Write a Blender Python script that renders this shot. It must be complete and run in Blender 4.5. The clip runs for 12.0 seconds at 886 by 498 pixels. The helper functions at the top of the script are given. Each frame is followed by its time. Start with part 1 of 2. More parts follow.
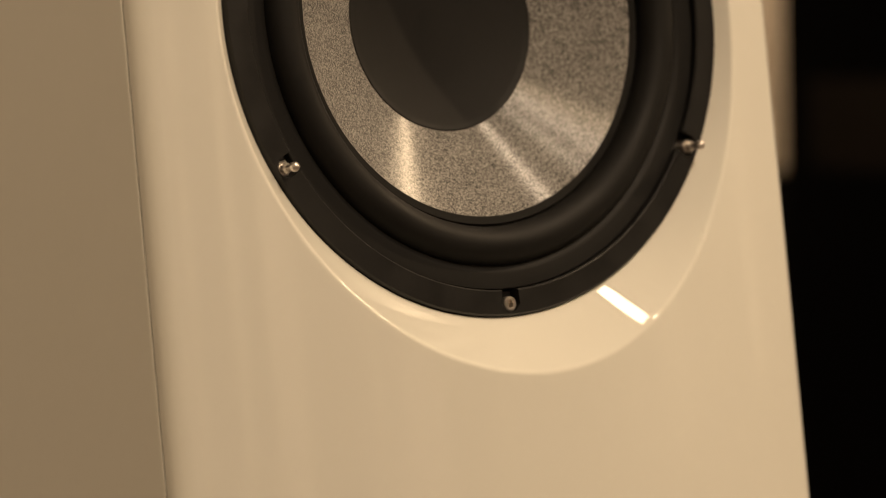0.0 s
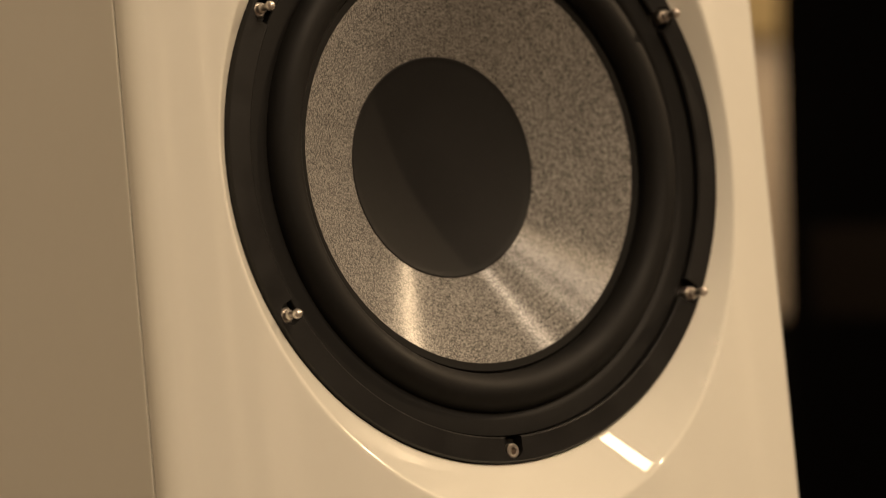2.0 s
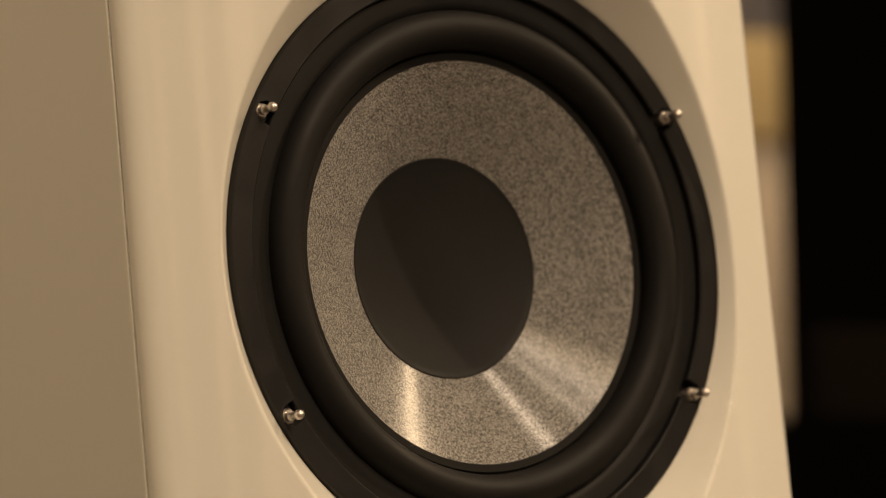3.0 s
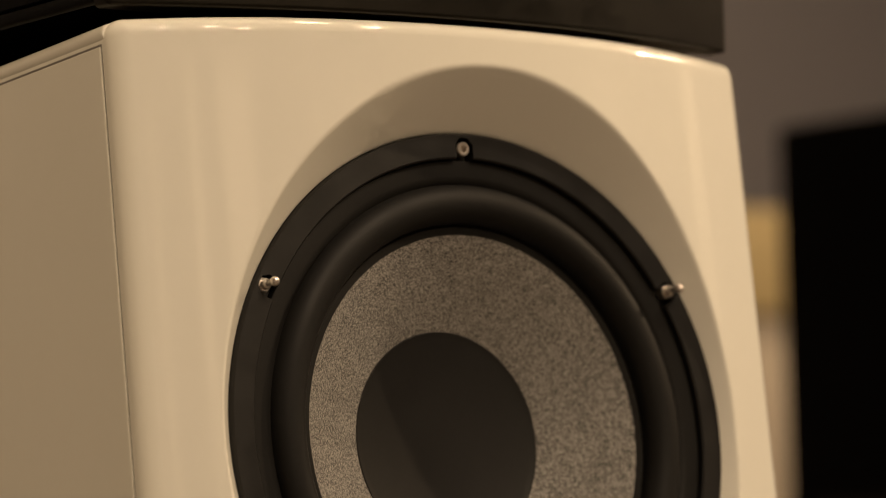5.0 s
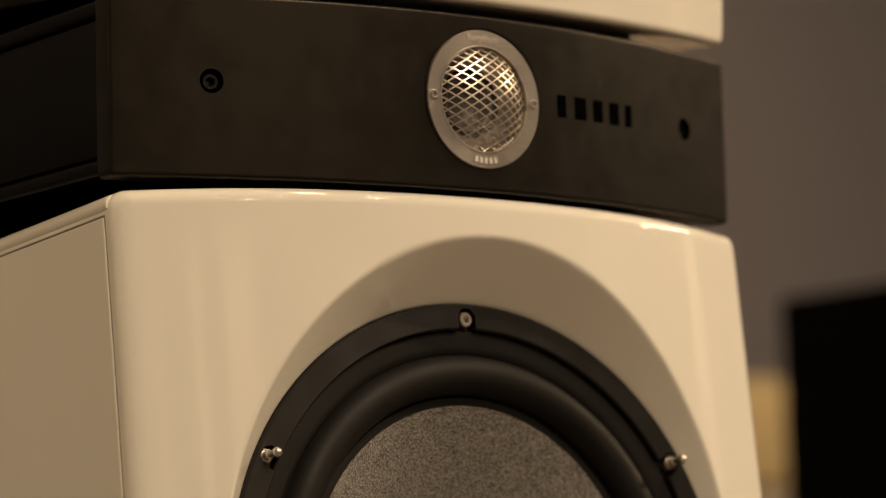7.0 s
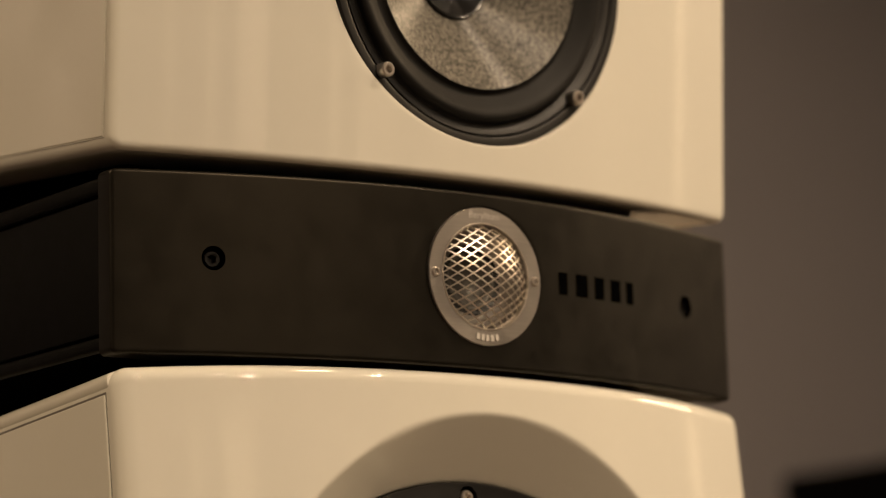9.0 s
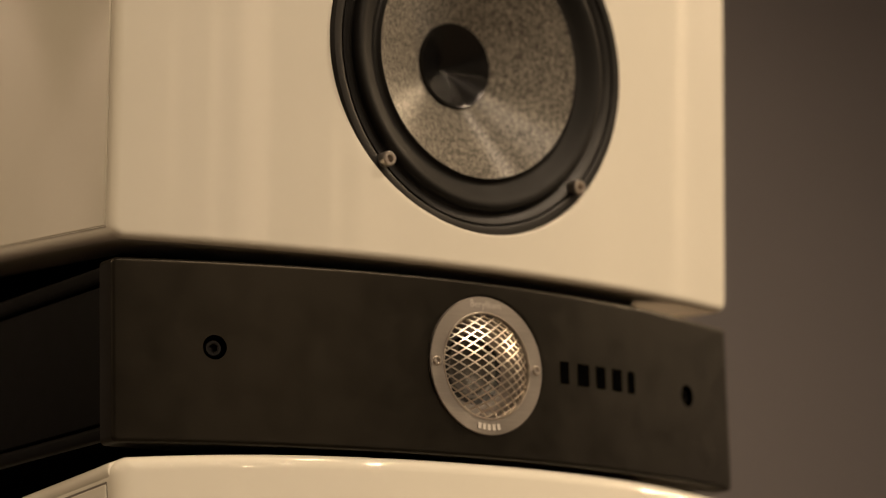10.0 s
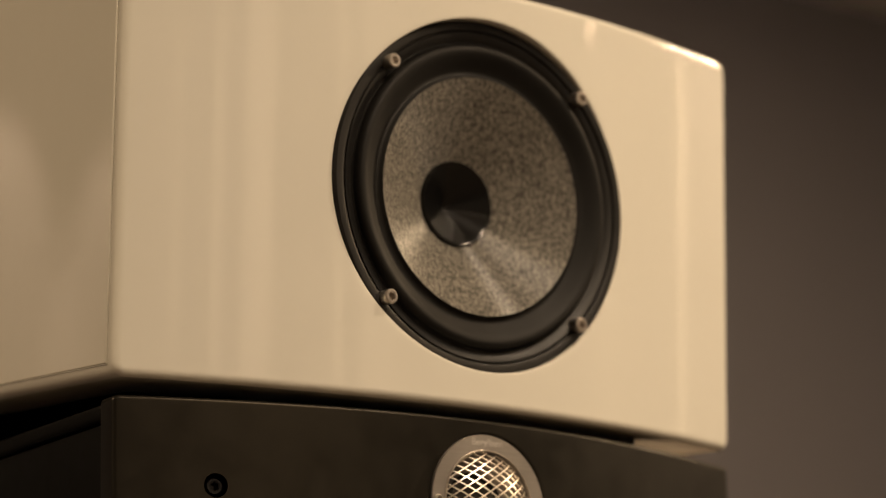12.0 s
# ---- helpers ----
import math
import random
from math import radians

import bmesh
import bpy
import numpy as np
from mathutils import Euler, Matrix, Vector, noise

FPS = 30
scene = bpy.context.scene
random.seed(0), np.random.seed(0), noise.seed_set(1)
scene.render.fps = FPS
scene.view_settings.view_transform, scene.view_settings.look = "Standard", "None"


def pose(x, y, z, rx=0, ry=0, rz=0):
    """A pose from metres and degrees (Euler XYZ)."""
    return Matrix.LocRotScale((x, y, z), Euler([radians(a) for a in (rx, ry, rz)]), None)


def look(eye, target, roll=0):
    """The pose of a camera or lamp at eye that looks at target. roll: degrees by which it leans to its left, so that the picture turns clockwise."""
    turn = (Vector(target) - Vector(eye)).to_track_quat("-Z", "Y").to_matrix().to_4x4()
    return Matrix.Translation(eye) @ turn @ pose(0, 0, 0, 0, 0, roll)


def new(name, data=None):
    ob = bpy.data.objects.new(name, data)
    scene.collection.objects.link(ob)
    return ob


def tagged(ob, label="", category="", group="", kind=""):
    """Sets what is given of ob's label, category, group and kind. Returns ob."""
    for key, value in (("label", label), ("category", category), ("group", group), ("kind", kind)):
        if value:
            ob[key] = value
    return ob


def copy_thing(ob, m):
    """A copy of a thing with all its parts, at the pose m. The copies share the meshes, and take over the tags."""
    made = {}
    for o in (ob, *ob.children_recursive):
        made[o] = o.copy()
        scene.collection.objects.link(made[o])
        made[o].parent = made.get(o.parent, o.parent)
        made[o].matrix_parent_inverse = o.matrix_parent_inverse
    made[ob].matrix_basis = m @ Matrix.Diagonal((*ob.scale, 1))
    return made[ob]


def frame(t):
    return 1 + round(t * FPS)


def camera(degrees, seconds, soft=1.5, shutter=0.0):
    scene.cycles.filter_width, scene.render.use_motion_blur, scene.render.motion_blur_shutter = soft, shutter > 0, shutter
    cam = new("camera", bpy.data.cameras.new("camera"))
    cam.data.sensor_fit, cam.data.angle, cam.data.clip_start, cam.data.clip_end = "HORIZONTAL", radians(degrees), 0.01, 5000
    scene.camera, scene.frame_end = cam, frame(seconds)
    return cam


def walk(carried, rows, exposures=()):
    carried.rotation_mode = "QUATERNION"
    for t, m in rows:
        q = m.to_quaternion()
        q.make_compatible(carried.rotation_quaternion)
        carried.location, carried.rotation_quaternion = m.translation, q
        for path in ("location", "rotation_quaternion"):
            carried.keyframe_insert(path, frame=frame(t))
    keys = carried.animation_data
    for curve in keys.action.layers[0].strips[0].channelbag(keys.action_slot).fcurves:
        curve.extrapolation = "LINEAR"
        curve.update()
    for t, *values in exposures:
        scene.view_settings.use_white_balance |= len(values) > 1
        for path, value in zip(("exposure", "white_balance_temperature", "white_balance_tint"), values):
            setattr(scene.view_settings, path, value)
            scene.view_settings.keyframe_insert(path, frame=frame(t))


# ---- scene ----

# ---- camera: it stands on a tripod and tilts upward ----
FOV = 16.35
EYE = Vector((-0.9363, -1.2219, 0.6934))
ROLL = -1.538
cam = camera(FOV, 12.0, soft=1.0)
cam.data.dof.use_dof = True
cam.data.dof.focus_distance = 1.495
cam.data.dof.aperture_fstop = 4.8
# seconds, turn, tilt in degrees
ROWS = [
    (0.0, -36.654, -3.772), (0.5, -36.657, -3.152), (1.0, -36.663, -2.458), (1.5, -36.671, -1.815),
    (2.0, -36.677, -1.044), (2.5, -36.683, -0.091), (3.0, -36.692, 0.829), (3.2, -36.694, 1.177),
    (4.8, -36.730, 3.712), (5.0, -36.738, 4.063), (5.5, -36.748, 4.962), (6.0, -36.756, 5.849),
    (6.5, -36.768, 6.634), (7.0, -36.776, 7.232), (7.2, -36.783, 7.492), (8.8, -36.832, 10.186),
    (9.0, -36.836, 10.524), (9.5, -36.845, 11.381), (10.0, -36.855, 12.180), (10.5, -36.869, 12.841),
    (11.0, -36.879, 13.517), (11.5, -36.888, 14.317), (12.0, -36.893, 14.739),
]


def aim(turn, tilt):
    a, b = radians(turn), radians(tilt)
    way = Vector((-math.sin(a) * math.cos(b), math.cos(a) * math.cos(b), math.sin(b)))
    return look(EYE, EYE + way, ROLL)


walk(cam, [(t, aim(turn, tilt)) for t, turn, tilt in ROWS], exposures=[(0.0, 0.20), (12.0, 0.22)])

# ---- light: warm ceiling lamps and added fills in a closed room ----
world = bpy.data.worlds.new("room_world")
world.use_nodes = True
world.node_tree.nodes["Background"].inputs[0].default_value = (0.9, 0.75, 0.55, 1)
world.node_tree.nodes["Background"].inputs[1].default_value = 0.0
scene.world = world
WARM = (1.0, 0.716, 0.43)


def lamp_or_fill(x, y, z, size, watts, sizey=None, target=None, spread=180):
    data = bpy.data.lights.new("lamp_or_fill_light", "AREA")
    data.shape = "RECTANGLE" if sizey else "DISK"
    data.size = size
    if sizey:
        data.size_y = sizey
    data.energy, data.color, data.spread = watts, WARM, radians(spread)
    ob = new("lamp_or_fill_light", data)
    ob.matrix_world = look((x, y, z), target or (x, y + 0.001, 0))
    return ob


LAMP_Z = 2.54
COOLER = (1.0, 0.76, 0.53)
# The last two are unseen fills, added for the wooden cabinet and left side.
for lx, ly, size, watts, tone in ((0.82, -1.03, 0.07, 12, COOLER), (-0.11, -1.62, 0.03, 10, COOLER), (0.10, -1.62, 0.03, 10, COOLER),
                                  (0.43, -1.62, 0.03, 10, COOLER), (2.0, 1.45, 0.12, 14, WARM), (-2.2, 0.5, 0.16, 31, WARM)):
    lamp_or_fill(lx, ly, LAMP_Z, size, watts).data.color = tone
lamp_or_fill(2.98, -0.87, 2.50, 0.05, 24, target=(0, 0, 0.8))
lamp_or_fill(0.57, -0.2, LAMP_Z, 0.1, 2.4, 0.34)
# Unseen fill added behind the camera to light the front.
lamp_or_fill(0.31, -2.7, LAMP_Z, 0.06, 28)
# Weak added lamp for the faint right-hand streak on the bass cone.
lamp_or_fill(-1.6, -2.9, LAMP_Z, 0.10, 1.6)
# Wide unseen fill added to raise the glow on the tweeter box's right.
lamp_or_fill(3.2, -0.55, LAMP_Z, 0.6, 22)
TRACK = Vector((3.40, -2.47, 2.27))
lamp_or_fill(*TRACK, 0.03, 0.08, target=(0, 0, 1.1))


def wall_washer(x, y, watts):
    """A narrow downlight close to the wall, which draws a scallop of light on it."""
    data = bpy.data.lights.new("wall_washer_light", "SPOT")
    data.energy, data.color, data.spot_size, data.spot_blend, data.shadow_soft_size = watts, WARM, radians(26), 0.12, 0.01
    ob = new("wall_washer_light", data)
    ob.matrix_world = look((x, y, 2.5), (x, y + 0.001, 0))


for lx in (-1.38, -1.59, -1.80, -2.01):
    wall_washer(lx, 2.603, 165)


# ---- materials ----
def material(name, colour, rough=0.5, metal=0.0, coat=0.0, spec=0.5):
    m = bpy.data.materials.new(name)
    m.use_nodes = True
    b = m.node_tree.nodes["Principled BSDF"]
    b.inputs["Base Color"].default_value = (*colour, 1)
    b.inputs["Roughness"].default_value = rough
    b.inputs["Metallic"].default_value = metal
    b.inputs["Coat Weight"].default_value = coat
    b.inputs["Coat Roughness"].default_value = 0.015
    b.inputs["Specular IOR Level"].default_value = spec
    return m, m.node_tree, b


def noise_node(tree, scale, detail=3.0, rough=0.6, stretch=None):
    co = tree.nodes.new("ShaderNodeTexCoord")
    mp = tree.nodes.new("ShaderNodeMapping")
    tree.links.new(co.outputs["Object"], mp.inputs["Vector"])
    if stretch:
        mp.inputs["Scale"].default_value = stretch
    n = tree.nodes.new("ShaderNodeTexNoise")
    n.inputs["Scale"].default_value, n.inputs["Detail"].default_value, n.inputs["Roughness"].default_value = scale, detail, rough
    tree.links.new(mp.outputs[0], n.inputs["Vector"])
    return n


def ramp(tree, source, stops):
    r = tree.nodes.new("ShaderNodeValToRGB")
    while len(r.color_ramp.elements) < len(stops):
        r.color_ramp.elements.new(0.5)
    for e, (p, c) in zip(r.color_ramp.elements, stops):
        e.position, e.color = p, (*c, 1) if len(c) == 3 else c
    tree.links.new(source, r.inputs[0])
    return r


def bump(tree, b, source, strength, distance):
    n = tree.nodes.new("ShaderNodeBump")
    n.inputs["Strength"].default_value, n.inputs["Distance"].default_value = strength, distance
    tree.links.new(source, n.inputs["Height"])
    tree.links.new(n.outputs[0], b.inputs["Normal"])
    return n


def vary(tree, b, source, low, high, field="Roughness"):
    n = tree.nodes.new("ShaderNodeMapRange")
    n.inputs["From Min"].default_value, n.inputs["From Max"].default_value = 0.3, 0.7
    n.inputs["To Min"].default_value, n.inputs["To Max"].default_value = low, high
    tree.links.new(source, n.inputs["Value"])
    tree.links.new(n.outputs[0], b.inputs[field])


def plain(name, c1, c2, scale, rough, metal=0.0, relief=0.2, depth=0.0002, coat=0.0, stretch=None, spec=0.5):
    """A surface with grain and a broad mottle."""
    m, t, b = material(name, c1, 0.5, metal, coat, spec)
    fine, broad = noise_node(t, scale, 4, 0.6, stretch), noise_node(t, scale / 14, 2)
    mix = t.nodes.new("ShaderNodeMath")
    mix.operation = "MULTIPLY_ADD"
    mix.inputs[1].default_value = 0.55
    half = t.nodes.new("ShaderNodeMath")
    half.operation = "MULTIPLY"
    half.inputs[1].default_value = 0.45
    t.links.new(broad.outputs[0], half.inputs[0])
    t.links.new(fine.outputs[0], mix.inputs[0])
    t.links.new(half.outputs[0], mix.inputs[2])
    r = ramp(t, mix.outputs[0], ((0.3, c1), (0.7, c2)))
    t.links.new(r.outputs[0], b.inputs["Base Color"])
    vary(t, b, broad.outputs[0], rough * 0.88, rough * 1.12)
    bump(t, b, fine.outputs[0], relief, depth)
    return m


LACQUER = plain("white_lacquer", (0.80, 0.785, 0.700), (0.815, 0.80, 0.715), 90, 0.03, relief=0.02, depth=0.0001, coat=0.5)
SATIN = plain("black_satin", (0.007, 0.0068, 0.0065), (0.011, 0.0105, 0.010), 700, 0.45, relief=0.3, depth=0.0001, spec=0.35)
RUBBER = plain("black_rubber", (0.007, 0.0067, 0.0062), (0.010, 0.0096, 0.009), 300, 0.58, relief=0.04, depth=0.0001, spec=0.19)
ANTHRACITE = plain("anthracite_paint", (0.0034, 0.0031, 0.0024), (0.0048, 0.0044, 0.0035), 900, 0.38, relief=0.2, depth=0.0001, spec=0.26)
ANTHRACITE.node_tree.nodes["Principled BSDF"].inputs["Specular Tint"].default_value = (1.0, 0.895, 0.72, 1)
COATING = plain("black_coating", (0.0016, 0.0015, 0.0013), (0.0024, 0.0022, 0.002), 700, 0.5, relief=0.2, depth=0.0001, spec=0.13)
BLACK = plain("black_gap", (0.001, 0.001, 0.001), (0.002, 0.002, 0.002), 200, 0.8, spec=0.0)
# Brown strip colour stands in for the groove's shade; no groove is cut.
SEAM_SHADE = plain("seam_shade", (0.17, 0.155, 0.14), (0.21, 0.195, 0.175), 300, 0.7)
CAP = plain("dark_cap", (0.010, 0.0095, 0.009), (0.013, 0.0125, 0.0118), 400, 0.55, relief=0.04, depth=0.0001, spec=0.23)
CAPGLOSS = plain("glossy_cap", (0.005, 0.005, 0.005), (0.007, 0.007, 0.007), 400, 0.2, relief=0.02, depth=0.0001, spec=0.3)
STEEL = plain("steel", (0.66, 0.61, 0.55), (0.78, 0.73, 0.68), 500, 0.36, metal=1.0, relief=0.08, depth=0.0001)
BRUSHED = plain("brushed_aluminium", (0.40, 0.375, 0.345), (0.50, 0.47, 0.44), 420, 0.40, metal=1.0, relief=0.22, depth=0.0001, stretch=(0.06, 1, 3))
MESH = plain("grille_metal", (0.70, 0.65, 0.58), (0.82, 0.77, 0.70), 300, 0.34, metal=1.0, relief=0.05)
DOME = plain("dome_metal", (0.10, 0.094, 0.085), (0.135, 0.127, 0.115), 300, 0.55, metal=0.7, relief=0.05)
PRINT = plain("pale_print", (0.60, 0.57, 0.53), (0.66, 0.63, 0.59), 300, 0.5)
WALL = plain("grey_wall_paint", (0.145, 0.141, 0.162), (0.162, 0.158, 0.181), 40, 0.75, relief=0.1, depth=0.001)
CEILING = plain("white_ceiling_paint", (0.74, 0.73, 0.71), (0.79, 0.78, 0.76), 60, 0.8, relief=0.1, depth=0.001)
PANEL_PALE = plain("pale_panel", (0.72, 0.71, 0.70), (0.80, 0.79, 0.78), 300, 0.9, relief=0.4, depth=0.001)
CARPET = plain("brown_carpet", (0.070, 0.056, 0.046), (0.125, 0.10, 0.082), 260, 0.9, relief=0.6, depth=0.003)
GLOSSBLACK = plain("black_lacquer", (0.0012, 0.0011, 0.001), (0.002, 0.0018, 0.0017), 200, 0.45, spec=0.05)
DARKBROWN = plain("dark_brown", (0.012, 0.009, 0.007), (0.02, 0.016, 0.012), 500, 0.9, relief=0.5, depth=0.0006, spec=0.1)
HONEY = plain("honey_wood", (0.47, 0.37, 0.19), (0.55, 0.44, 0.24), 60, 0.4, stretch=(1, 1, 0.12))
PALEWOOD = plain("pale_wood", (0.52, 0.45, 0.37), (0.60, 0.53, 0.44), 60, 0.45, stretch=(1, 1, 0.12))


def fibre(name, scale, along, tones, rough, gloss, tint=(1.0, 0.965, 0.90)):
    """Grey flecked fibre cone under a clear film."""
    m, t, b = material(name, (0.2, 0.2, 0.2), 0.35, 0.0, 0.0)
    a, c, d = noise_node(t, scale, 2, 0.55), noise_node(t, scale * 0.62, 2, 0.6, along), noise_node(t, scale / 25, 2)
    add = t.nodes.new("ShaderNodeMath")
    add.operation = "ADD"
    t.links.new(a.outputs[0], add.inputs[0])
    t.links.new(c.outputs[0], add.inputs[1])
    add2 = t.nodes.new("ShaderNodeMath")
    add2.operation = "MULTIPLY_ADD"
    add2.inputs[1].default_value = 0.10
    t.links.new(d.outputs[0], add2.inputs[0])
    t.links.new(add.outputs[0], add2.inputs[2])
    half = t.nodes.new("ShaderNodeMath")
    half.operation = "MULTIPLY"
    half.inputs[1].default_value = 0.482
    t.links.new(add2.outputs[0], half.inputs[0])
    r = ramp(t, half.outputs[0], [(at, tuple(v * c for c in tint)) for at, v in tones])
    t.links.new(r.outputs[0], b.inputs["Base Color"])
    b.inputs["Roughness"].default_value = rough
    b.inputs["Specular IOR Level"].default_value = gloss
    b.inputs["Anisotropic"].default_value = 1.0
    b.inputs["Anisotropic Rotation"].default_value = 0.25
    tangent = t.nodes.new("ShaderNodeTangent")
    tangent.direction_type, tangent.axis = "RADIAL", "Y"
    t.links.new(tangent.outputs[0], b.inputs["Tangent"])
    b.inputs["Coat Roughness"].default_value = 0.2
    bump(t, b, half.outputs[0], 0.06, 0.0001)
    return m


FIBRE = fibre("grey_fibre_cone", 2400, (1.0, 1.0, 0.5), ((0.435, 0.016), (0.478, 0.10), (0.515, 0.235), (0.57, 0.46)), 0.31, 0.54)
FIBRE_MID = fibre("grey_fibre_cone_fine", 1000, (1.0, 1.0, 0.6), ((0.41, 0.045), (0.475, 0.115), (0.53, 0.19), (0.62, 0.30)), 0.40, 0.42, (1.0, 0.945, 0.82))


# ---- mesh helpers ----
def finish(ob, mat, smooth=35):
    ob.data.materials.append(mat)
    if smooth:
        ob.data.polygons.foreach_set("use_smooth", [True] * len(ob.data.polygons))
        ob.data.set_sharp_from_angle(angle=radians(smooth))
    return ob


def part(name, bm, mat, parent, label="", m=None, smooth=35):
    data = bpy.data.meshes.new(name)
    bmesh.ops.recalc_face_normals(bm, faces=bm.faces)
    bm.to_mesh(data)
    bm.free()
    ob = finish(new(name, data), mat, smooth)
    ob.parent = parent
    if m is not None:
        ob.matrix_basis = m
    if label:
        tagged(ob, label)
    return ob


def lathe(profile, n=160, closed=False):
    """Turn (radius, depth) pairs round the y axis; depth runs into the cabinet."""
    bm = bmesh.new()
    rings = []
    for r, y in profile:
        if r < 1e-6:
            rings.append([bm.verts.new((0, y, 0))])
        else:
            rings.append([bm.verts.new((r * math.sin(2 * math.pi * i / n), y, r * math.cos(2 * math.pi * i / n))) for i in range(n)])
    pairs = list(zip(rings, rings[1:])) + ([(rings[-1], rings[0])] if closed else [])
    for a, b in pairs:
        for i in range(n):
            j = (i + 1) % n
            if len(a) == 1 and len(b) > 1:
                bm.faces.new((a[0], b[i], b[j]))
            elif len(b) == 1 and len(a) > 1:
                bm.faces.new((a[i], a[j], b[0]))
            elif len(a) > 1:
                bm.faces.new((a[i], a[j], b[j], b[i]))
    return bm


def arc_points(c, r, a0, a1, n):
    return [(c[0] + r * math.cos(radians(a0 + (a1 - a0) * k / n)), c[1] + r * math.sin(radians(a0 + (a1 - a0) * k / n))) for k in range(n + 1)]


def box(x0, x1, y0, y1, z0, z1, r=0.0, seg=3):
    bm = bmesh.new()
    bmesh.ops.create_cube(bm, size=1)
    bmesh.ops.scale(bm, vec=(x1 - x0, y1 - y0, z1 - z0), verts=bm.verts)
    bmesh.ops.translate(bm, vec=((x0 + x1) / 2, (y0 + y1) / 2, (z0 + z1) / 2), verts=bm.verts)
    if r:
        bmesh.ops.bevel(bm, geom=bm.edges[:], offset=r, segments=seg, profile=0.5, affect="EDGES")
    return bm


def merge(bm, other):
    data = bpy.data.meshes.new("joined")
    other.to_mesh(data)
    other.free()
    bm.from_mesh(data)
    bpy.data.meshes.remove(data)
    return bm


def outline(hw, z0, z1, rc, nx, nz, nc=6):
    """Rounded rectangle in x and z, anticlockwise from the lower left, with outward normals."""
    pts = []
    cx, b, t = hw - rc, z0 + rc, z1 - rc

    def run(p, q, n, nrm):
        for k in range(n):
            f = k / n
            pts.append((p[0] + (q[0] - p[0]) * f, p[1] + (q[1] - p[1]) * f, *nrm))

    def corner(x, z, a0):
        for k in range(nc):
            a = radians(a0 + 90 * k / nc)
            pts.append((x + rc * math.cos(a), z + rc * math.sin(a), math.cos(a), math.sin(a)))

    run((-cx, z0), (cx, z0), nx, (0, -1))
    corner(cx, b, 270)
    run((hw, b), (hw, t), nz, (1, 0))
    corner(cx, t, 0)
    run((cx, z1), (-cx, z1), nx, (0, 1))
    corner(-cx, t, 90)
    run((-hw, t), (-hw, b), nz, (-1, 0))
    corner(-cx, b, 180)
    return pts


def shell(hw, z0, z1, depth, surface, hole, r_edge, rise=0.0, nx=56, nz=40, steps=24, rc=0.003, rim=0.0006, near=12, reach=0.03):
    """A cabinet with a curved front, a round opening, rounded edges all round and straight sides.
    surface(x, z): the front's depth. hole: radius of the opening round the origin."""
    bm = bmesh.new()
    pts = outline(hw - r_edge, z0 + r_edge, z1 - r_edge, rc, nx, nz)
    n = len(pts)
    rings = []
    for grow, drop in ((0.0, 0.03), (0.0, rim), (rim * 0.3, rim * 0.3)):
        ring = []
        for x, z, _, _ in pts:
            d = math.hypot(x, z)
            px, pz = (hole + grow) * x / d, (hole + grow) * z / d
            ring.append(bm.verts.new((px, surface(px, pz) + drop, pz)))
        rings.append(ring)
    inner = hole + rim
    for k in range(near + steps + 1):
        ring = []
        for x, z, _, _ in pts:
            d = math.hypot(x, z)
            mid_r = min(hole + reach, inner + (d - inner) * 0.75)
            f = inner + (mid_r - inner) * k / near if k < near else mid_r + (d - mid_r) * (k - near) / steps
            px, pz = x / d * f, z / d * f
            ring.append(bm.verts.new((px, surface(px, pz), pz)))
        rings.append(ring)
    for k in range(1, 8):
        a = radians(90 * k / 7)
        ring = []
        for x, z, u, v in pts:
            px, pz = x + u * r_edge * math.sin(a), z + v * r_edge * math.sin(a)
            slope = (surface(x + 1e-4, z) - surface(x - 1e-4, z)) / 2e-4 * u * u
            ring.append(bm.verts.new((px, surface(x, z) + r_edge * (1 - math.cos(a)) + abs(slope) * r_edge * math.sin(a) * (1 - k / 14), pz)))
        rings.append(ring)
    for y in (min(0.075, depth * 0.97), depth):
        rings.append([bm.verts.new((x + u * r_edge, y, z + v * r_edge)) for x, z, u, v in pts])
    for a, b in zip(rings, rings[1:]):
        for i in range(n):
            j = (i + 1) % n
            bm.faces.new((a[i], a[j], b[j], b[i]))
    bm.faces.new(rings[-1])
    lift(bm, rise)
    return bm


def lift(bm, rise, start=0.006):
    """Let the box climb to the back by that slope."""
    for v in bm.verts:
        v.co.z += rise * max(0.0, v.co.y - start)


def blend_max(a, b, k):
    h = max(0.0, min(1.0, 0.5 + 0.5 * (a - b) / k))
    return b * (1 - h) + a * h + k * h * (1 - h)


def stands(x, y, z, tilt=0.0):
    return pose(x, y, z, -math.degrees(tilt))


# ---- the room ----
def slab(name, x0, x1, y0, y1, z0, z1, mat, label, category):
    bm = box(x0, x1, y0, y1, z0, z1)
    ob = part(name, bm, mat, None, label, smooth=0)
    return tagged(ob, label, category, kind="structure")


X0, X1, Y0, Y1, H = -2.8, 3.6, -3.8, 2.7, 2.6
slab("floor", X0 - 0.1, X1 + 0.1, Y0 - 0.1, Y1 + 0.1, -0.1, 0, CARPET, "dark brown carpeted listening room floor", "floor")
slab("ceiling", X0 - 0.1, X1 + 0.1, Y0 - 0.1, Y1 + 0.1, H, H + 0.1, CEILING, "plain white painted room ceiling", "ceiling")
slab("wall_north", X0 - 0.1, X1 + 0.1, Y1, Y1 + 0.1, 0, H, WALL, "plain grey painted wall behind the loudspeakers", "wall")
slab("wall_south", X0 - 0.1, X1 + 0.1, Y0 - 0.1, Y0, 0, H, WALL, "plain grey painted wall of the room", "wall")
slab("wall_west", X0 - 0.1, X0, Y0, Y1, 0, H, WALL, "plain grey painted wall of the room", "wall")
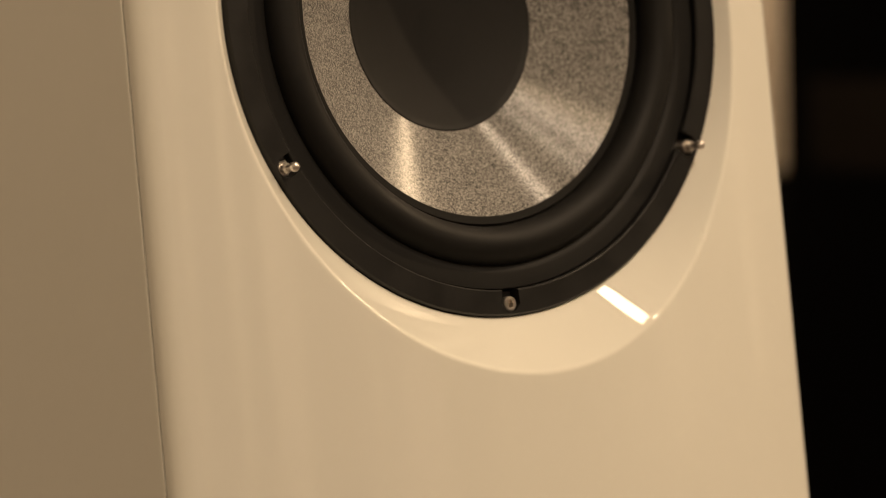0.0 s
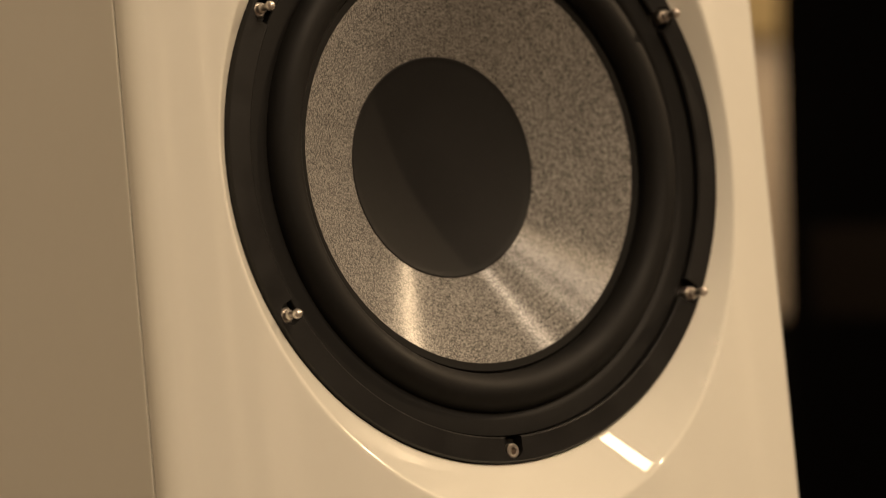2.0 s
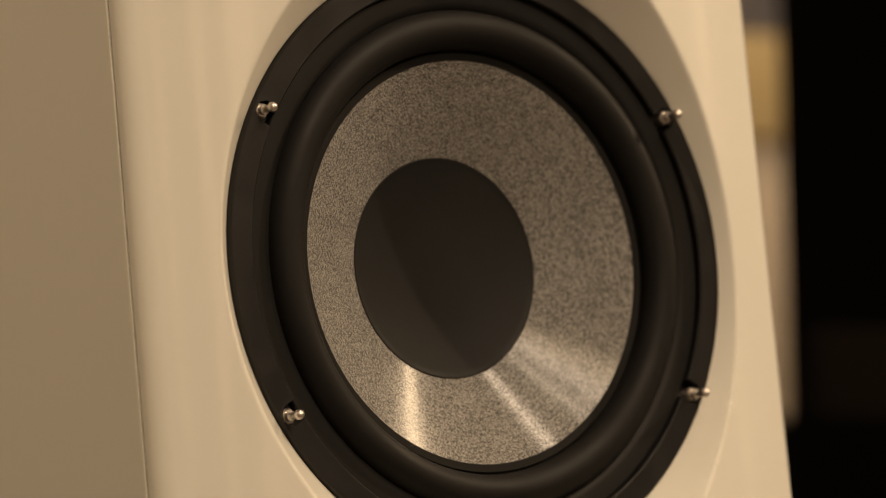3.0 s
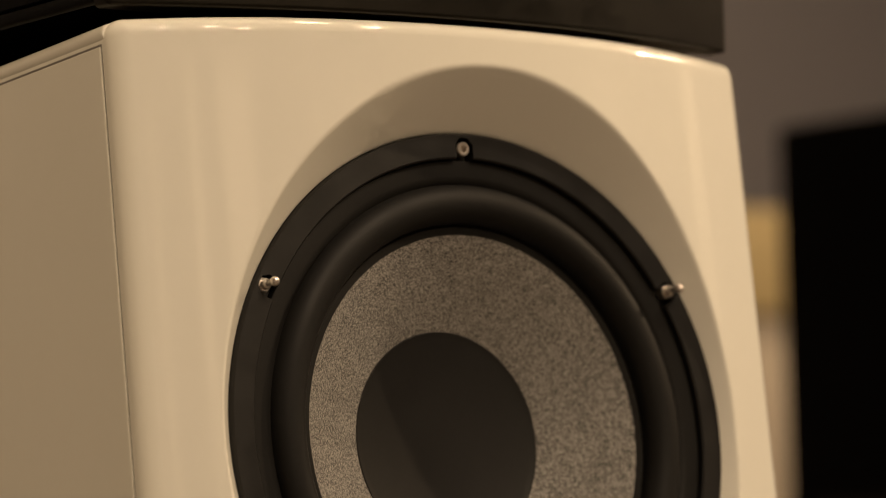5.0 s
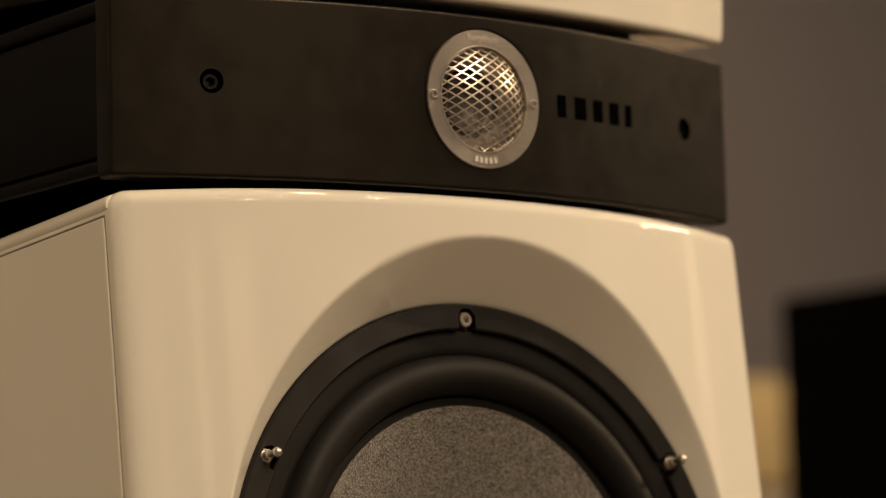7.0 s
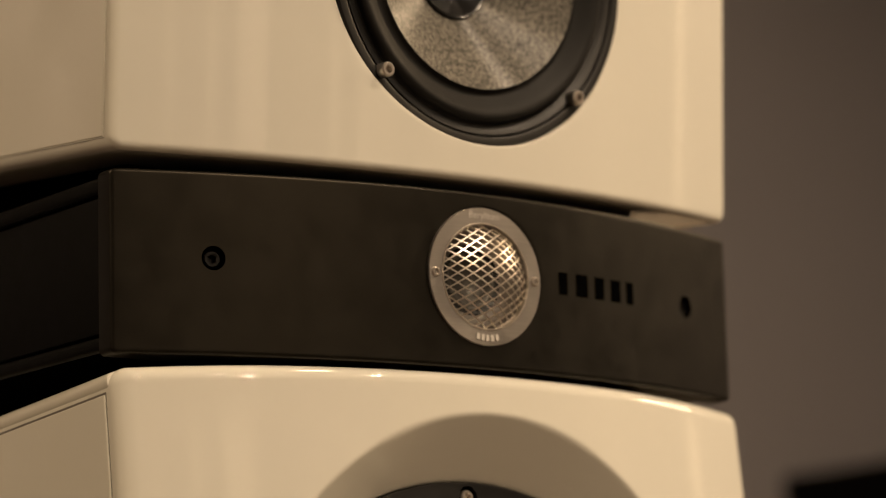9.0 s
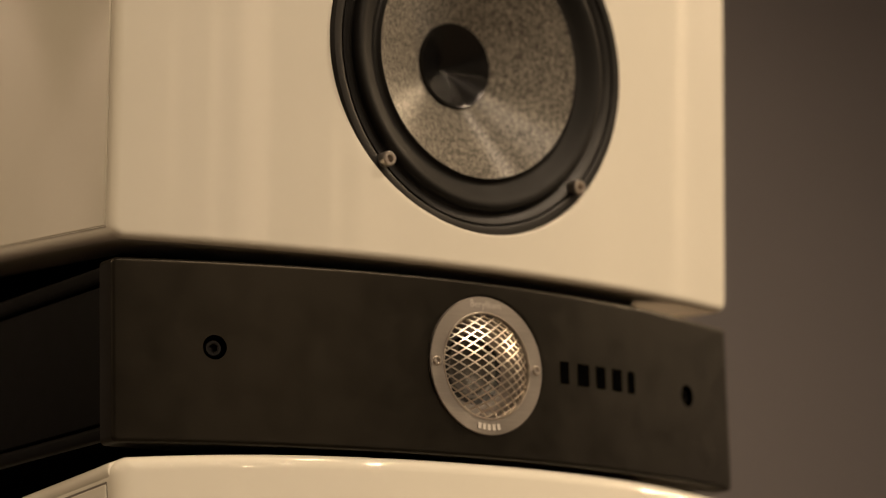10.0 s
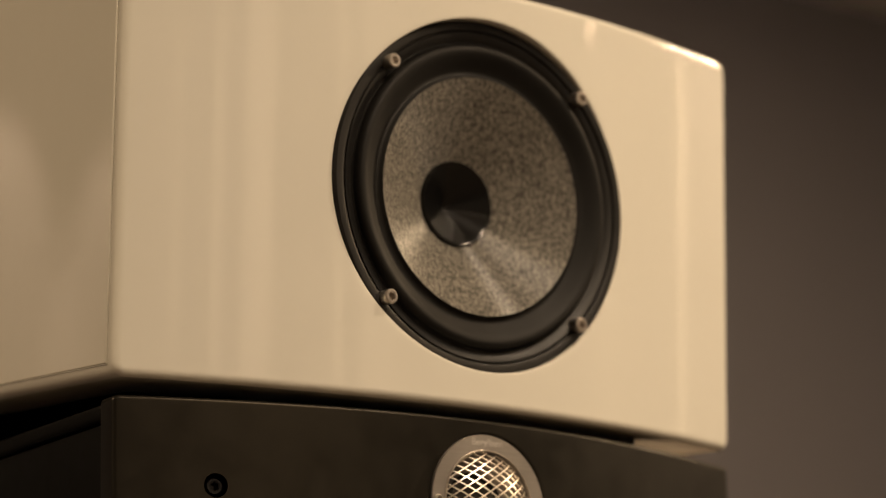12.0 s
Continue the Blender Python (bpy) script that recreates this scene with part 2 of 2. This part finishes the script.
slab("wall_east", X1, X1 + 0.1, Y0, Y1, 0, H, WALL, "plain grey painted wall of the room", "wall")

def streak_panel(w, h):
    """A tall pale panel added for its reflection; its back lies at y = 0."""
    ob = part("reflected_panel", box(-w / 2, w / 2, 0.0, 0.04, 0.0, h, 0.006, 2), PANEL_PALE, None)
    return tagged(ob, "tall pale panel added to reflect as a streak in the lacquer", "wall panel", "acoustic panels")


# Unseen pale reflectors, added for the upright streaks in the white front.
for px, pw in ((-0.42, 0.06), (-0.10, 0.09), (0.24, 0.26), (0.95, 0.10), (1.40, 0.42), (2.30, 0.16)):
    streak_panel(pw, 1.7).matrix_basis = pose(px, Y0, 0.5)
# More added reflectors, for the thin bright line by the left corner.
for px, pw in ((-1.5, 0.5), (-2.3, 0.5)):
    streak_panel(pw, 1.9).matrix_basis = pose(px, Y0, 0.4)
for py in (-2.9, -1.9):
    streak_panel(0.6, 1.9).matrix_basis = pose(X0, py, 0.4, 0, 0, -90)
for py, pw in ((-2.9, 0.12), (-2.25, 0.40), (-1.1, 0.16), (0.2, 0.30)):
    streak_panel(pw, 1.7).matrix_basis = pose(X1, py, 0.5, 0, 0, 90)

def added_plate():
    """An added round plate with a rim, for lamps and fills; its top lies at z = 0."""
    spot = tagged(new("added_lamp_plate"), "unseen round white plate added above the lamps and fills", "ceiling lamp", "ceiling spotlights")
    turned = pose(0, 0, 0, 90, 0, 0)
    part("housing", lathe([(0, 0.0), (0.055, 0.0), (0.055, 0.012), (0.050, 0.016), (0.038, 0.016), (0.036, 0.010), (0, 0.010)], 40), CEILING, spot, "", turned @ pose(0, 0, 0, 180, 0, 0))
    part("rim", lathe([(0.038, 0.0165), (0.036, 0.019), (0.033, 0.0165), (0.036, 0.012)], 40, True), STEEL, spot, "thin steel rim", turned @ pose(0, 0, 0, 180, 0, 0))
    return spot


# Unseen plates, added over the lamps and over the fills alike.
first_plate = added_plate()
first_plate.matrix_basis = pose(0.82, -1.03, H)
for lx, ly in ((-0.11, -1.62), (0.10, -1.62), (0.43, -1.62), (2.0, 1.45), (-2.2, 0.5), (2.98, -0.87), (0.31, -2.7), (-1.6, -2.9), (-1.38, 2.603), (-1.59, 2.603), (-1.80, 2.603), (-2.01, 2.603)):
    copy_thing(first_plate, pose(lx, ly, H))
# Unseen disc added as a housing for the wide east fill.
disc = tagged(new("fill_disc"), "wide round white disc added above the unseen fill", "ceiling lamp")
part("housing", lathe([(0, 0.0), (0.33, 0.0), (0.33, 0.022), (0.31, 0.03), (0.0, 0.03)], 64), CEILING, disc, "", pose(0, 0, 0, -90, 0, 0))
disc.matrix_basis = pose(3.2, -0.55, H)
linear = tagged(new("linear_ceiling_light"), "short white linear light on the ceiling", "ceiling lamp")
part("housing", box(0.51, 0.63, -0.38, -0.02, H - 0.03, H, 0.004), CEILING, linear)

def track_spot(place, target):
    """A turned spotlight head on a stem from the ceiling; its lens lies just behind the place."""
    spot = tagged(new("track_spotlight"), "small white spotlight head on a ceiling stem", "ceiling lamp")
    aimed = look(place, target) @ pose(0, 0, 0, 90, 0, 0)
    part("head", lathe([(0.036, -0.004), (0.036, 0.090), (0.030, 0.100), (0.0, 0.100), (0.0, 0.092), (0.033, 0.088), (0.033, -0.004)], 40, True), CEILING, spot, "", aimed @ pose(0, 0.004, 0))
    part("lens", lathe([(0.0, 0.010), (0.033, 0.010), (0.033, 0.014), (0.0, 0.014)], 40), STEEL, spot, "bright lens plate", aimed)
    back = aimed @ Vector((0, 0.06, 0))
    part("stem", box(-0.008, 0.008, -0.008, 0.008, 0.03, H - back.z, 0.002), CEILING, spot, "thin stem", Matrix.Translation(back))
    return spot


track_spot(TRACK, (0, 0, 1.1))

# ---- the white loudspeaker ----
BASE = 0.71          # height of the bass driver's centre
A_BASS, A_MID = 0.1085, -0.0594
speaker = tagged(new("floorstanding_loudspeaker"), "tall three-box loudspeaker in glossy white lacquer with dark tweeter box", "loudspeaker")
M_BASS = stands(0, 0, BASE, A_BASS)
M_TWEET = stands(0, -0.0069, BASE + 0.2544)
M_MID = stands(0, -0.0155, BASE + 0.4135, A_MID)
HW = 0.1975
RISE_BASS, RISE_MID = 0.036, 0.030


def bass_front(x, z):
    front = -0.030 + 0.8717 * x * x
    dish = -0.003 - (math.hypot(x, z) - 0.1547) * 1.02
    return blend_max(front, dish, 0.0014)


def mid_front(x, z):
    return -0.0004 + 0.945 * x * x


def tweeter_front(x, z):
    return -0.001 + 1.0 * x * x


# bass cabinet
bass = part("bass_cabinet", shell(HW, -0.665, 0.2030, 0.42, bass_front, 0.1524, 0.008, nz=110, nx=70, steps=30, near=44, reach=0.044, rc=0.0012, rise=RISE_BASS), LACQUER, speaker, "glossy white lacquered bass cabinet with dished front", M_BASS, 40)
for vert in bass.data.vertices:          # the top droops a little to its corners
    if vert.co.z > 0.15:
        vert.co.z -= 0.0017 * max(0.0, (abs(vert.co.x) - 0.10) / 0.0975) ** 2


def side_panel(cab, side, hw, y0, y1, z0, z1, gap, gap_z, seam, rise):
    """An inlaid side panel and the seam round it."""
    inner, seam_face, face = side * (hw - 0.004), side * (hw + 0.0004), side * (hw + 0.0010)
    seam_bm = box(*sorted((inner, seam_face)), y0, y1, z0, z1)
    panel_bm = box(*sorted((inner, face)), y0 + gap, y1 - gap, z0 + gap_z, z1 - gap_z, 0.0007, 2)
    lift(seam_bm, rise)
    lift(panel_bm, rise)
    part("panel_seam", seam_bm, seam, cab, "thin seam round the side panel", smooth=0)
    part("side_panel", panel_bm, LACQUER, cab, smooth=20)


for side in (-1, 1):
    side_panel(bass, side, HW, 0.0130, 0.41, -0.64, 0.1900, 0.0001, 0.0011, SEAM_SHADE, RISE_BASS)


def edge_moulding(side):
    """A rounded lip over the side panel."""
    arc = [(side * (HW - 0.004 + 0.005 * math.cos(radians(a))), 0.1948 + 0.005 * math.sin(radians(a))) for a in range(90, -71, -10)]
    arc.append((side * (HW - 0.004), 0.1915))
    bm = bmesh.new()
    rings = [[bm.verts.new((x * (1 - 0.0022 * k), y, z)) for x, z in arc] for y, k in ((0.0105, 1), (0.0112, 0.3), (0.0125, 0), (0.41, 0))]
    for p, q in zip(rings, rings[1:]):
        for i in range(len(arc)):
            j = (i + 1) % len(arc)
            bm.faces.new((p[i], p[j], q[j], q[i]))
    bm.faces.new(rings[0])
    bm.faces.new(rings[-1])
    lift(bm, RISE_BASS)
    return bm


for side in (-1, 1):
    part("edge_moulding", edge_moulding(side), LACQUER, bass, "rounded white lip over the side panel", smooth=50)
part("plinth", box(-0.18, 0.18, -0.02, 0.34, 0.0, 0.075, 0.004), SATIN, speaker, "black plinth on the carpet")


# bass driver
SCREWS = [60 * k for k in range(6)]


def driver_ring(r_out, r_in, y_front, y_floor, notch_out, half, angles, y_back=0.02):
    """The basket's ring with notches, open to the inside, round its screws."""
    bm = bmesh.new()
    eps = 0.04
    stops = [i * 0.75 for i in range(480)]
    for a in angles:
        stops = [s for s in stops if abs((s - a + 180) % 360 - 180) > half + 0.1]
        stops += [(a + d) % 360 for d in (-half - eps, -half, -half / 2, 0, half / 2, half, half + eps)]
    stops.sort()
    cols = []
    for s in stops:
        inside = any(abs((s - a + 180) % 360 - 180) <= half + 1e-6 for a in angles)
        q = y_floor if inside else y_front
        d = min(abs((s - a + 180) % 360 - 180) for a in angles) / half
        bow = notch_out - 0.0035 * min(1.0, d) ** 3 if inside else notch_out - 0.0035
        rows = [(r_out, y_back), (r_out, y_front + 0.0012), (r_out - 0.0010, y_front), (bow + 0.0002, y_front), (bow, q), (r_in + 0.0008, q), (r_in, q + 0.0008), (r_in, y_floor + 0.002)]
        a = radians(s)
        cols.append([bm.verts.new((r * math.sin(a), y, r * math.cos(a))) for r, y in rows])
    for c, d in zip(cols, cols[1:] + cols[:1]):
        for k in range(len(c) - 1):
            bm.faces.new((c[k], d[k], d[k + 1], c[k + 1]))
    return bm


woofer = part("bass_driver", driver_ring(0.15225, 0.1392, -0.0035, 0.0035, 0.1500, 2.1, SCREWS), SATIN, speaker, "large bass driver with black basket ring and grey fibre cone", M_BASS, 40)
roll = [(r, y if y < 0.0024 or r < 0.117 else 0.0024) for r, y in arc_points((0.1172, 0.0050), 0.0100, -14, -180, 28)]
part("surround", lathe([(0.1390, 0.0060), (0.1389, 0.0006), (0.1384, 0.0001), (0.1310, 0.0004), (0.1284, 0.0010), (0.1272, 0.0022)] + roll + [(0.1070, 0.0072), (0.1058, 0.0062), (0.1022, 0.0066), (0.1000, 0.0086)], 240), RUBBER, woofer, "black rubber half-roll surround")
part("cone", lathe([(0.1024, 0.0066), (0.09, 0.0137), (0.075, 0.0223), (0.0563, 0.0332), (0.050, 0.037)], 240), FIBRE, woofer, "grey flecked fibre cone", smooth=60)
part("dust_cap", lathe([(0.0567, 0.0345), (0.0566, 0.0328), (0.0561, 0.0326)] + [(0.0555 - 0.003 * k, 0.0328 + 0.0065 * (1 - ((0.0555 - 0.003 * k) / 0.056) ** 2)) for k in range(18)] + [(0, 0.0393)], 200), CAP, woofer, "matt black hollow dust cap", smooth=60)


def socket_screw(r=0.0038, h=0.004):
    """A cap screw; its face lies at depth 0, with a six-sided socket."""
    bm = lathe([(r, h), (r, 0.0007), (r - 0.0006, 0.0), (r * 0.60, 0.0), (r * 0.56, 0.0003)], 32)
    top = [v for v in bm.verts if abs(v.co.y - 0.0003) < 1e-6]
    hexa = [(r * 0.54 * math.sin(radians(60 * k)), r * 0.54 * math.cos(radians(60 * k))) for k in range(6)]
    low = [bm.verts.new((x, r, z)) for x, z in hexa]
    high = [bm.verts.new((x, 0.0003, z)) for x, z in hexa]
    for k in range(6):
        bm.faces.new((high[k], high[(k + 1) % 6], low[(k + 1) % 6], low[k]))
    bm.faces.new(low)
    top.sort(key=lambda v: math.atan2(v.co.x, v.co.z) % (2 * math.pi))
    for i, v in enumerate(top):
        w = top[(i + 1) % len(top)]
        k = int(((math.degrees(math.atan2(v.co.x, v.co.z)) % 360) + 5.7) // 60) % 6
        k2 = int(((math.degrees(math.atan2(w.co.x, w.co.z)) % 360) + 5.7) // 60) % 6
        if k == k2:
            bm.faces.new((v, w, high[k]))
        else:
            bm.faces.new((v, w, high[k2], high[k]))
    return bm


def grille_stud():
    """A hexagonal base with a ball-ended pin."""
    bm = lathe([(0.0036, 0.0038), (0.0036, -0.0012), (0.0030, -0.0019), (0.0014, -0.0020)], 6)
    ball = [(0.0021 * math.cos(radians(a)), -0.0095 - 0.0021 * math.sin(radians(a))) for a in range(-50, 90, 12)]
    merge(bm, lathe([(0.0022, -0.0015), (0.0021, -0.0040), (0.0014, -0.0048), (0.0013, -0.0075)] + ball + [(0, -0.0116)], 24))
    return bm


for k, a in enumerate(SCREWS):
    reach = 0.1445 if a == 0 else 0.1464
    s, c = math.sin(radians(a)) * reach, math.cos(radians(a)) * reach
    if a in (0, 180):
        part("screw", socket_screw(), STEEL, woofer, "steel socket screw", pose(s, -0.003, c, 0, 12, 0))
    else:
        part("grille_stud", grille_stud(), STEEL, woofer, "ball-ended steel stud for the grille", pose(s, 0, c, 0, 20 * k, 0) @ Matrix.Scale(1.18, 4))

# tweeter box
tweeter_box = part("tweeter_box", shell(0.1962, -0.0482, 0.0420, 0.049, tweeter_front, 0.0349, 0.0020, nz=24, nx=70, steps=36, rc=0.0012), ANTHRACITE, speaker, "matt anthracite tweeter box with curved front", M_TWEET, 40)
part("core", box(-0.192, 0.192, 0.046, 0.40, -0.0462, 0.0400, 0.002), BLACK, tweeter_box, "black inner box", smooth=40)
for side in (-1, 1):
    for z0, z1 in ((0.0315, 0.0395), (-0.0455, -0.0385)):
        part("rail", box(*sorted((side * 0.185, side * 0.1955)), 0.0492, 0.40, z0, z1, 0.0022), COATING, tweeter_box, "black side rail")
    part("side_panel", box(*sorted((side * 0.185, side * 0.1935)), 0.0492, 0.40, -0.037, 0.030, 0.001), COATING, tweeter_box)
part("neck", box(-0.165, 0.165, 0.07, 0.36, 0.885, 1.06, 0.003), BLACK, speaker, "black neck between the boxes")


def bore(ob, cutters):
    """Cut the cutters' shapes out of ob and clear them away."""
    for c in cutters:
        mod = ob.modifiers.new("bore", "BOOLEAN")
        mod.operation, mod.solver, mod.object = "DIFFERENCE", "EXACT", c
    bpy.context.view_layer.update()
    data = bpy.data.meshes.new_from_object(ob.evaluated_get(bpy.context.evaluated_depsgraph_get()))
    ob.modifiers.clear()
    ob.data = data
    for c in cutters:
        bpy.data.objects.remove(c)


def bolt_place(x):
    return pose(x, tweeter_front(x, 0), -0.0009, 0, 0, math.degrees(math.atan(2 * x)))


def bolt_cutter(x):
    bm = lathe([(0, -0.004), (0.0060, -0.004), (0.0060, 0.0082), (0, 0.0082)], 40)
    return part("cutter", bm, BLACK, tweeter_box, m=bolt_place(x), smooth=0)


def bolt_well(x):
    """A socket bolt sunk in a bored hole."""
    well = part("bolt_hole", lathe([(0.0059, 0.0003), (0.0059, 0.0080), (0.0, 0.0080)], 40), BLACK, tweeter_box, "round bolt hole", bolt_place(x))
    part("bolt", socket_screw(0.0043, 0.004), CAPGLOSS, well, "black socket bolt", pose(0, 0.0026, 0))


bore(tweeter_box, [bolt_cutter(-0.1486), bolt_cutter(0.1533)])
bolt_well(-0.1486)
bolt_well(0.1533)

# brand mark on the box as plain dark blocks
for x, w in ((0.0490, 0.0060), (0.0615, 0.0085), (0.0755, 0.0070), (0.0880, 0.0075), (0.1005, 0.0055)):
    xm = x + w / 2
    part("mark_block", box(-w / 2, w / 2, -0.0004, 0.001, -0.0058, 0.0058, 0.0003, 1), BLACK, tweeter_box, "dark engraved block of the maker's mark", pose(xm, tweeter_front(xm, 0), 0.0002, 0, 0, math.degrees(math.atan(2 * xm))))

tweeter = part("tweeter", lathe([(0.0354, 0.006), (0.0354, -0.0012), (0.0350, -0.0017), (0.0276, -0.0017), (0.0270, -0.0012), (0.0266, 0.0010), (0.0240, 0.0050), (0.0180, 0.0105)], 128), BRUSHED, speaker, "round tweeter with brushed metal plate and mesh grille", M_TWEET @ pose(-0.0010, 0, -0.0012), 30)
part("funnel", lathe([(0.0268, 0.002), (0.0245, 0.0062), (0.0185, 0.0108), (0.0145, 0.0120)], 96), SATIN, tweeter, "black funnel round the dome")
part("dome", lathe([(0.0150, 0.0112), (0.0138, 0.0112), (0.0126, 0.0122), (0.0105, 0.0148), (0.0070, 0.0172), (0.0035, 0.0184), (0.0, 0.0188)], 96), DOME, tweeter, "pale metal inverted dome", smooth=60)


def grille():
    """Diamond mesh pressed into a dome: a flat net wrapped over part of a sphere."""
    bm = bmesh.new()
    rad, width, height, thick, wire = 0.0266, 0.0080, 0.0050, 0.0006, 0.00040
    cap = radians(40)
    ball = rad / math.sin(cap)
    edge = ball * cap

    def wrap(p, out):
        rho = max(p.length, 1e-9)
        a = rho / ball
        r = (ball + out) * math.sin(a)
        return (p.x / rho * r, ball * math.cos(cap) - (ball + out) * math.cos(a) + 0.0010, p.z / rho * r)

    slope = math.atan2(height, width)
    gap = width * math.sin(slope)
    for sign in (-1, 1):
        u = Vector((math.cos(slope), 0, sign * math.sin(slope)))
        v = Vector((-u.z, 0, u.x))
        k = -int(edge / gap) - 1
        while k * gap < edge:
            off = (k + 0.5) * gap
            k += 1
            if abs(off) >= edge * 0.99:
                continue
            half = math.sqrt(edge ** 2 - off ** 2)
            n = max(4, int(half / 0.0014))
            lay = 0.00018 if sign > 0 else 0.0
            prev = None
            for i in range(n + 1):
                c = v * off + u * (half * (2 * i / n - 1))
                ring = [bm.verts.new(wrap(c + v * side, out + lay)) for side, out in ((-wire, 0), (-wire * 0.8, thick), (wire * 0.8, thick), (wire, 0))]
                if prev:
                    for q in range(4):
                        bm.faces.new((prev[q], prev[(q + 1) % 4], ring[(q + 1) % 4], ring[q]))
                prev = ring
    return bm


part("grille", grille(), MESH, tweeter, "domed diamond mesh grille", smooth=50)
part("grille_rim", lathe([(0.0276, -0.0017), (0.0273, -0.0022), (0.0268, -0.0022), (0.0265, -0.0014), (0.0266, 0.001)], 96), MESH, tweeter)
for x in (-0.0314, 0.0314):
    part("screw", socket_screw(0.0025, 0.002), STEEL, tweeter, "small steel screw", pose(x, -0.0028, 0))


def lettering(words, size, m, mat, parent, label):
    curve = bpy.data.curves.new("lettering", "FONT")
    curve.body, curve.size, curve.align_x, curve.align_y, curve.extrude = words, size, "CENTER", "CENTER", 0.00008
    tmp = new("lettering_source", curve)
    bpy.context.view_layer.update()
    data = bpy.data.meshes.new_from_object(tmp.evaluated_get(bpy.context.evaluated_depsgraph_get()))
    bpy.data.objects.remove(tmp)
    bpy.data.curves.remove(curve)
    ob = finish(new("lettering", data), mat, 0)
    ob.parent, ob.matrix_basis = parent, m
    return tagged(ob, label)


lettering("Beryllium", 0.0052, pose(0, -0.0018, 0.0312, 90, 0, 0), PRINT, tweeter, "pale printed word on the plate")
for k in range(5):
    a = (k - 2) * 3.0 / 31.3
    part("mark_block", box(-0.0010, 0.0010, -0.0002, 0.0002, -0.0015, 0.0015), PRINT, tweeter, "pale block of the maker's mark", pose(31.3e-3 * math.sin(a), -0.0018, -31.3e-3 * math.cos(a), 0, -math.degrees(a), 0), 0)

# midrange cabinet
mid = part("midrange_cabinet", shell(0.1970, -0.1120, 0.1098, 0.36, mid_front, 0.0926, 0.0042, nz=50, nx=64, steps=30, rc=0.003, rim=0.0008, rise=RISE_MID), LACQUER, speaker, "glossy white lacquered midrange cabinet", M_MID, 40)
for side in (-1, 1):
    side_panel(mid, side, 0.1970, 0.0415, 0.35, -0.1062, 0.0965, 0.0003, 0.0004, LACQUER, RISE_MID)
for vert in mid.data.vertices:          # the box sits a hair off the driver's axis
    vert.co.x -= 0.0015 * min(1.0, max(0.0, (abs(vert.co.x) - 0.10) / 0.09))
for inlay in mid.children:
    inlay.location.x -= 0.0015

mid_driver = part("midrange_driver", lathe([(0.0924, 0.022), (0.0924, 0.0056), (0.0919, 0.0050), (0.0885, 0.0047), (0.0876, 0.0052), (0.0872, 0.0066), (0.0866, 0.0066), (0.0862, 0.0056), (0.0825, 0.0066), (0.0819, 0.0074), (0.0812, 0.0076), (0.0806, 0.0068)] + [(0.0804, 0.0085)], 220), SATIN, speaker, "midrange driver with stepped black ring and grey cone", M_MID, 40)
part("surround", lathe([(0.0806, 0.0090), (0.0802, 0.0080), (0.0798, 0.0058), (0.0791, 0.0041), (0.0779, 0.0031), (0.0764, 0.0029), (0.0745, 0.0035), (0.0720, 0.0049), (0.0690, 0.0068), (0.0665, 0.0083), (0.0648, 0.0087), (0.0638, 0.0078), (0.0630, 0.0069), (0.0624, 0.0066), (0.0617, 0.0072)], 200), RUBBER, mid_driver, "black rubber half-roll surround", smooth=60)
part("cone", lathe([(0.0626, 0.0064), (0.050, 0.0136), (0.035, 0.0221), (0.0214, 0.0298), (0.018, 0.032)], 200), FIBRE_MID, mid_driver, "grey flecked fibre cone", smooth=60)
part("dust_cap", lathe([(0.0228, 0.0310), (0.0226, 0.0282), (0.0219, 0.0273), (0.0210, 0.0277), (0.0200, 0.0284), (0.0150, 0.0317), (0.0100, 0.0350), (0.0050, 0.0383), (0.0012, 0.0408), (0.0, 0.0414)], 120), CAPGLOSS, mid_driver, "glossy black hollow dust cap", smooth=60)
for a in (45, 135, 225, 315):
    part("screw", socket_screw(0.0038, 0.0095), STEEL, mid_driver, "steel socket screw", pose(0.0862 * math.sin(radians(a)), -0.0008, 0.0862 * math.cos(radians(a)), 0, a, 0))

# ---- things behind ----
dark = tagged(new("black_loudspeaker"), "tall black loudspeaker cabinet standing on the carpet", "loudspeaker")
part("cabinet", box(1.447, 1.82, 0.86, 1.336, 0.03, 1.068, 0.006), GLOSSBLACK, dark)
part("plinth", box(1.43, 1.84, 0.84, 1.346, 0.0, 0.03, 0.004), GLOSSBLACK, dark)

# A slightly lighter brown rectangle on the cabinet's side.
part("side_patch", box(1.4445, 1.452, 0.95, 1.29, 0.545, 0.645, 0.001), DARKBROWN, dark, "dark brown patch on the side")

rack = tagged(new("wooden_cabinet"), "pale wooden cabinet with honey-coloured top against the wall", "cabinet")
part("body", box(1.75, 2.75, 2.08, 2.50, 0.50, 0.90, 0.004), PALEWOOD, rack)
part("top_box", box(1.75, 2.75, 2.06, 2.50, 0.902, 1.055, 0.006), HONEY, rack, "honey-coloured wooden top section")
part("base", box(1.75, 2.75, 2.10, 2.50, 0.0, 0.498, 0.004), GLOSSBLACK, rack, "black base section")
